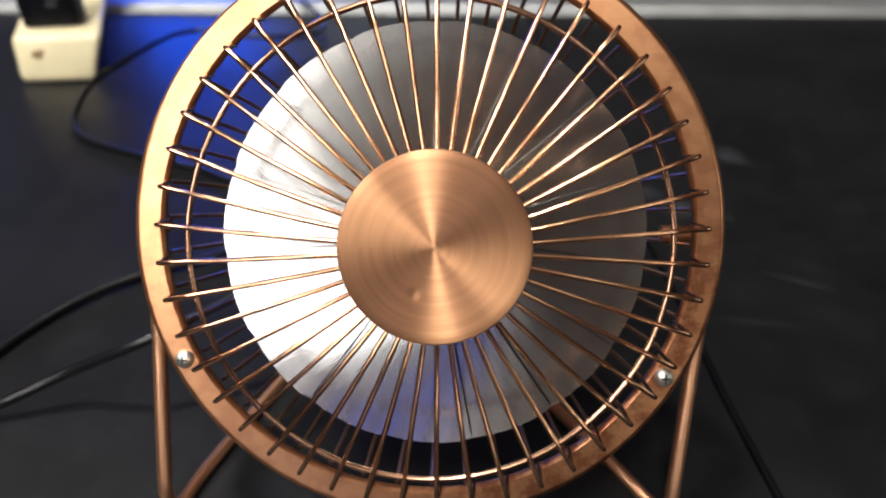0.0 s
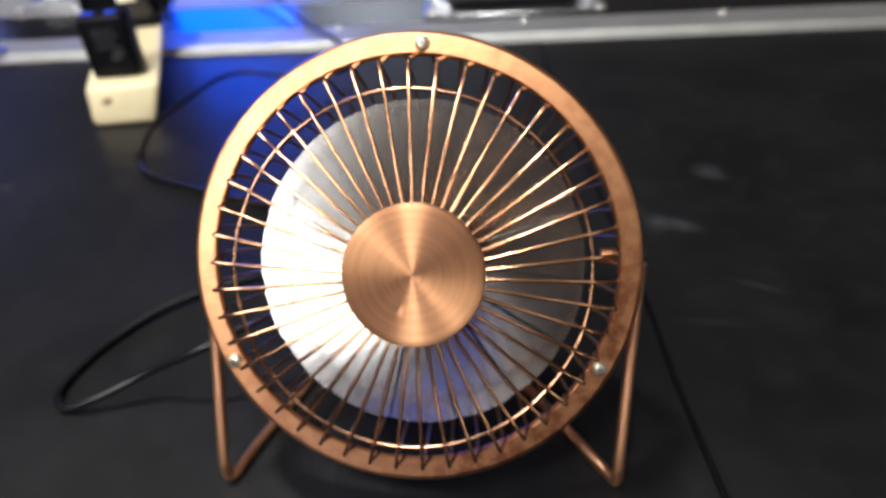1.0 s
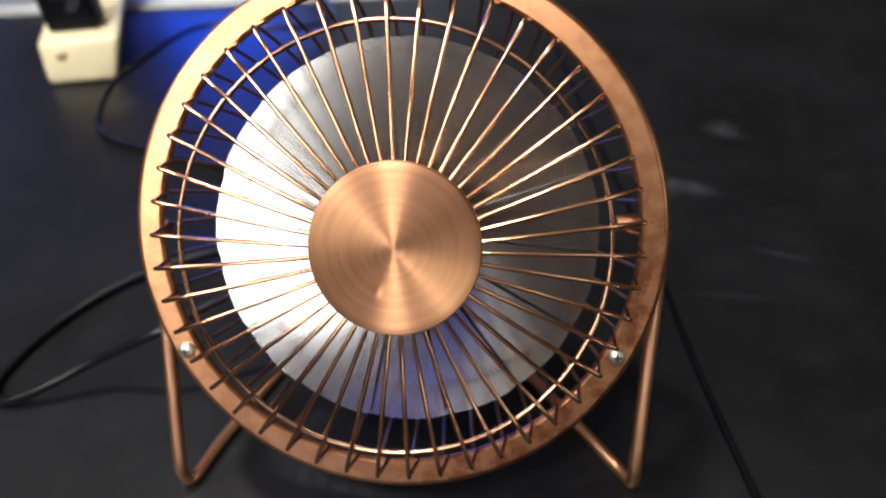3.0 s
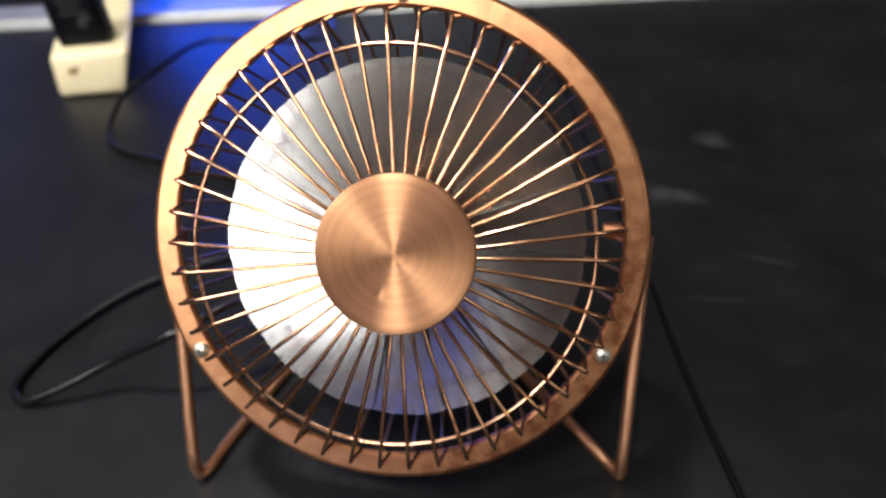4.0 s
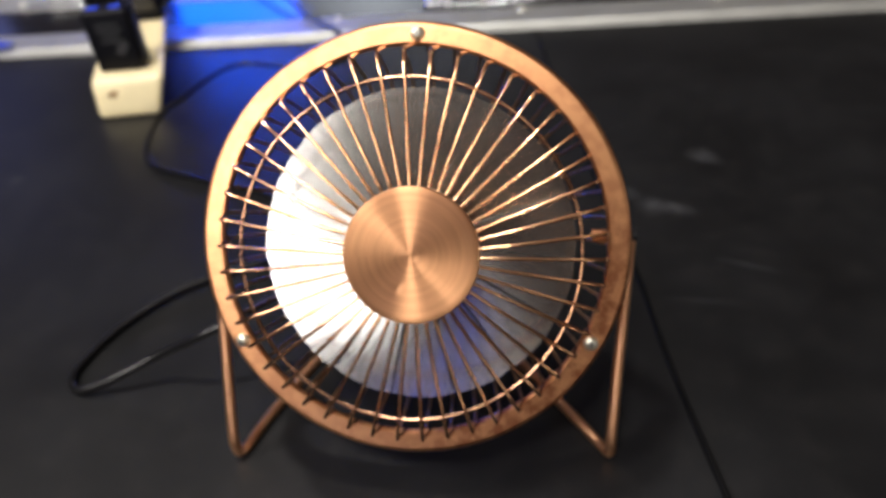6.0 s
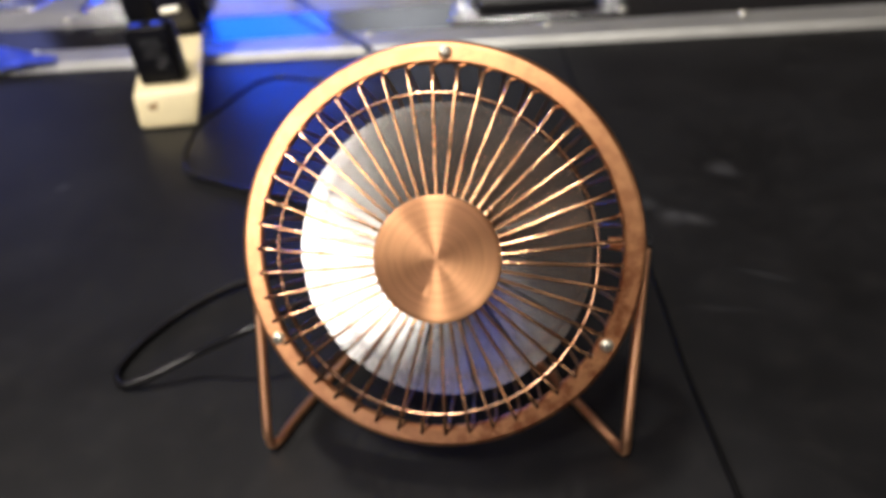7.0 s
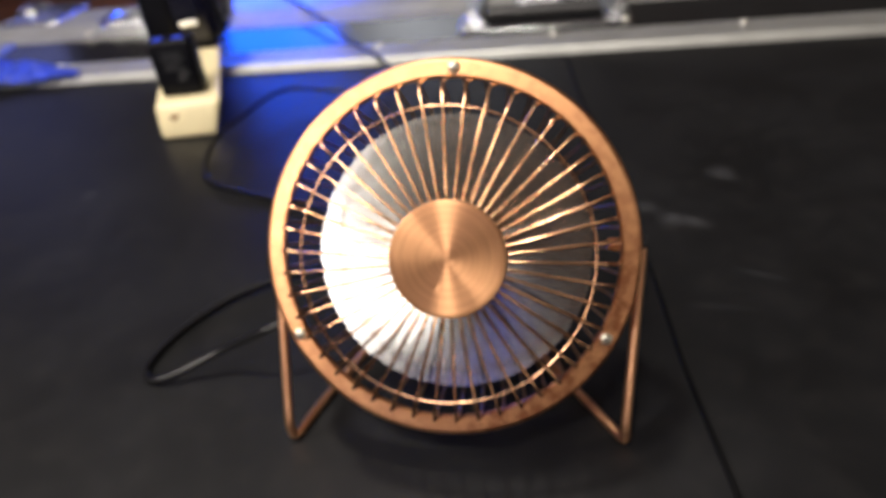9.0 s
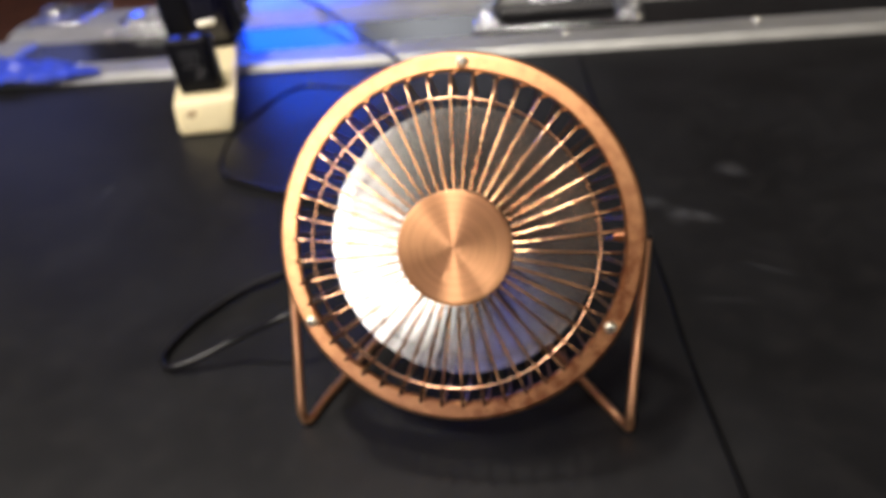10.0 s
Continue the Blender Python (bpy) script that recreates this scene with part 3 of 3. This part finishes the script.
def power_strip():
    w, h, l = 0.0520, 0.0325, 0.30
    strip = tagged(new("power_strip"), "cream plastic power strip with a brown mark", "power strip")
    strip.matrix_world = STRIP
    bm = boxed(0, w, 0, l, 0.0005, h, 0.0045, 3)
    for v in bm.verts:  # the end is cut at a slant
        if v.co.y < 0.02:
            v.co.y += -0.013 * v.co.x / w + 0.004 * v.co.z / h
    for v in bm.verts:  # narrower at the foot than at the top
        f = v.co.z / h
        v.co.x = v.co.x / w * (0.0495 + 0.0095 * f) + 0.0025 * f
    part("body", bm, CREAM, strip, "aged cream plastic body")
    part("mark", lathe(bmesh.new(), [(0, 0.0006), (0.0034, 0.0006), (0.0040, 0)], 20), STAIN, strip, "brown screw recess", Matrix.Translation((0.0185, -0.0016, 0.0205)) @ Matrix.Diagonal((1.5, 1, 0.8, 1)))
    for y in (0.085, 0.145):
        for x in (0.017, 0.035):
            part("socket_slot", boxed(x - 0.0012, x + 0.0012, y - 0.004, y + 0.004, h - 0.0004, h + 0.0003), BLACK_PLASTIC, strip)


def charger():
    ob = tagged(new("phone_charger"), "small black charger plugged upright into the power strip", "charger")
    ob.matrix_world = pose(-0.3030, 0.3555, 0.0330, 0, -0.5, 7)
    w, d, h = 0.0378, 0.022, 0.050
    part("body", boxed(0, w, 0, d, 0, h, 0.003, 3), CHARGER_BLACK, ob, "matt black charger body")
    for i, (z, a, b) in enumerate(((0.038, 0.010, 0.028), (0.0335, 0.010, 0.030), (0.029, 0.012, 0.026), (0.0245, 0.010, 0.030), (0.019, 0.022, 0.031), (0.0145, 0.020, 0.027))):
        part("print_bar", boxed(a, b, -0.0004, 0.0002, z, z + (0.0014 if i < 4 else 0.003)), LABEL_GREY, ob, "small grey print bar")
    for x in (0.008, 0.026):
        part("usb_port", boxed(x - 0.0035, x + 0.0055, 0.006, 0.012, h - 0.001, h + 0.0006), PORT_BLUE, ob, "blue port")


def big_adapter():
    ob = tagged(new("power_adapter"), "large glossy black rounded adapter on the power strip", "adapter")
    ob.matrix_world = STRIP @ pose(-0.014, 0.150, 0.0335, 0, 0, -12)
    part("body", boxed(0, 0.084, 0, 0.085, 0, 0.095, 0.020, 6), GLOSS_BLACK, ob, "black rounded body")
    # added bar that stands in for the highlight on the glossy front
    part("highlight_bar", tube(bmesh.new(), [(0.043, 0.0005, 0.0275), (0.061, 0.0005, 0.0285)], 0.0030, 18), SCREW, ob, "bright metal bar standing in for a highlight")
    part("base", boxed(0.010, 0.074, 0.003, 0.080, -0.001, 0.030, 0.004), CHARGER_BLACK, ob)
    part("grip", boxed(0.006, 0.040, -0.004, 0.02, 0.012, 0.07, 0.009, 4), CHARGER_BLACK, ob, "dark moulded grip")
    bm = tube(bmesh.new(), [(0.0845, 0.04, 0.022), (0.0845, 0.04, 0.072)], 0.004, 12)
    part("trim", bm, ZINC, ob, "thin chrome side trim")


power_strip()
charger()
big_adapter()


# ---- cables ----
def cable(name, label, pts, r, mat):
    ob = link_mesh(name, tube(bmesh.new(), smooth_line(pts, 10), r, 10), mat)
    return tagged(ob, label, "cable")


cable("fan_cable", "long black rubber fan cable looping over the case", [
    (-0.003, 0.075, 0.045), (-0.03, 0.085, 0.047), (-0.07, 0.065, 0.040), (-0.105, 0.048, 0.030), (-0.135, 0.046, 0.016), (-0.160, 0.038, 0.007), (-0.176, 0.036, 0.0028),
    (-0.184, 0.046, 0.002), (-0.181, 0.065, 0.002), (-0.172, 0.085, 0.0022), (-0.157, 0.104, 0.003), (-0.137, 0.120, 0.003), (-0.10, 0.142, 0.002), (-0.09, 0.175, 0.002),
    (-0.135, 0.212, 0.002), (-0.176, 0.229, 0.002), (-0.212, 0.245, 0.002), (-0.231, 0.258, 0.002), (-0.241, 0.278, 0.004), (-0.243, 0.304, 0.010), (-0.239, 0.322, 0.014), (-0.231, 0.336, 0.016),
    (-0.222, 0.372, 0.016), (-0.212, 0.395, 0.016), (-0.194, 0.406, 0.015), (-0.155, 0.397, 0.014), (-0.118, 0.409, 0.010), (-0.108, 0.442, 0.008), (-0.131, 0.490, 0.010), (-0.176, 0.551, 0.009), (-0.238, 0.645, 0.014), (-0.316, 0.745, 0.016), (-0.342, 0.778, 0.014), (-0.358, 0.802, -0.02), (-0.366, 0.815, -0.3), (-0.37, 0.84, -0.614)], 0.0020, CABLE)
cable("thin_cable", "thin black cable lying across the case", [
    (0.062, 0.487, 0.0015), (0.072, 0.377, 0.0015), (0.084, 0.260, 0.0015), (0.096, 0.154, 0.0015), (0.101, 0.108, 0.0015), (0.1045, 0.057, 0.0015), (0.109, 0.015, 0.0015),
    (0.113, -0.017, 0.0015), (0.117, -0.05, 0.0015), (0.13, -0.14, 0.0015), (0.16, -0.25, 0.0015)], lambda s: 0.0009 + 0.0004 * min(1, s * 2), MATT_CABLE)


# ---- crumpled blue film at the edge ----
def blue_film():
    bm = bmesh.new()
    nx, ny = 46, 22
    g = {}
    for i in range(nx + 1):
        for j in range(ny + 1):
            u, v = i / nx, j / ny
            x = -0.70 + 0.225 * u
            cy = 0.520 - 0.020 * u
            half = 0.048 * (1 - u ** 1.5) + 0.004
            y = cy + (v * 2 - 1) * half + 0.006 * noise.noise((x * 40, v * 3, 1))
            z = 0.009 + 0.018 * (1 - (2 * v - 1) ** 2) * (1 - u) ** 0.7 + 0.012 * (noise.noise((x * 30, y * 45, 0)) + 0.6 * noise.noise((x * 70, y * 80, 3))) * (1 - 0.6 * u)
            g[i, j] = bm.verts.new((x, y, max(z, 0.0115 if 0.488 < y < 0.56 else 0.004)))
    for i in range(nx):
        for j in range(ny):
            bm.faces.new((g[i, j], g[i + 1, j], g[i + 1, j + 1], g[i, j + 1]))
    ob = link_mesh("plastic_film", bm, BLUE_FILM)
    s = ob.modifiers.new("thickness", "SOLIDIFY")
    s.thickness = 0.0008
    tagged(ob, "crumpled blue plastic film lying over the case edge", "plastic film")


blue_film()
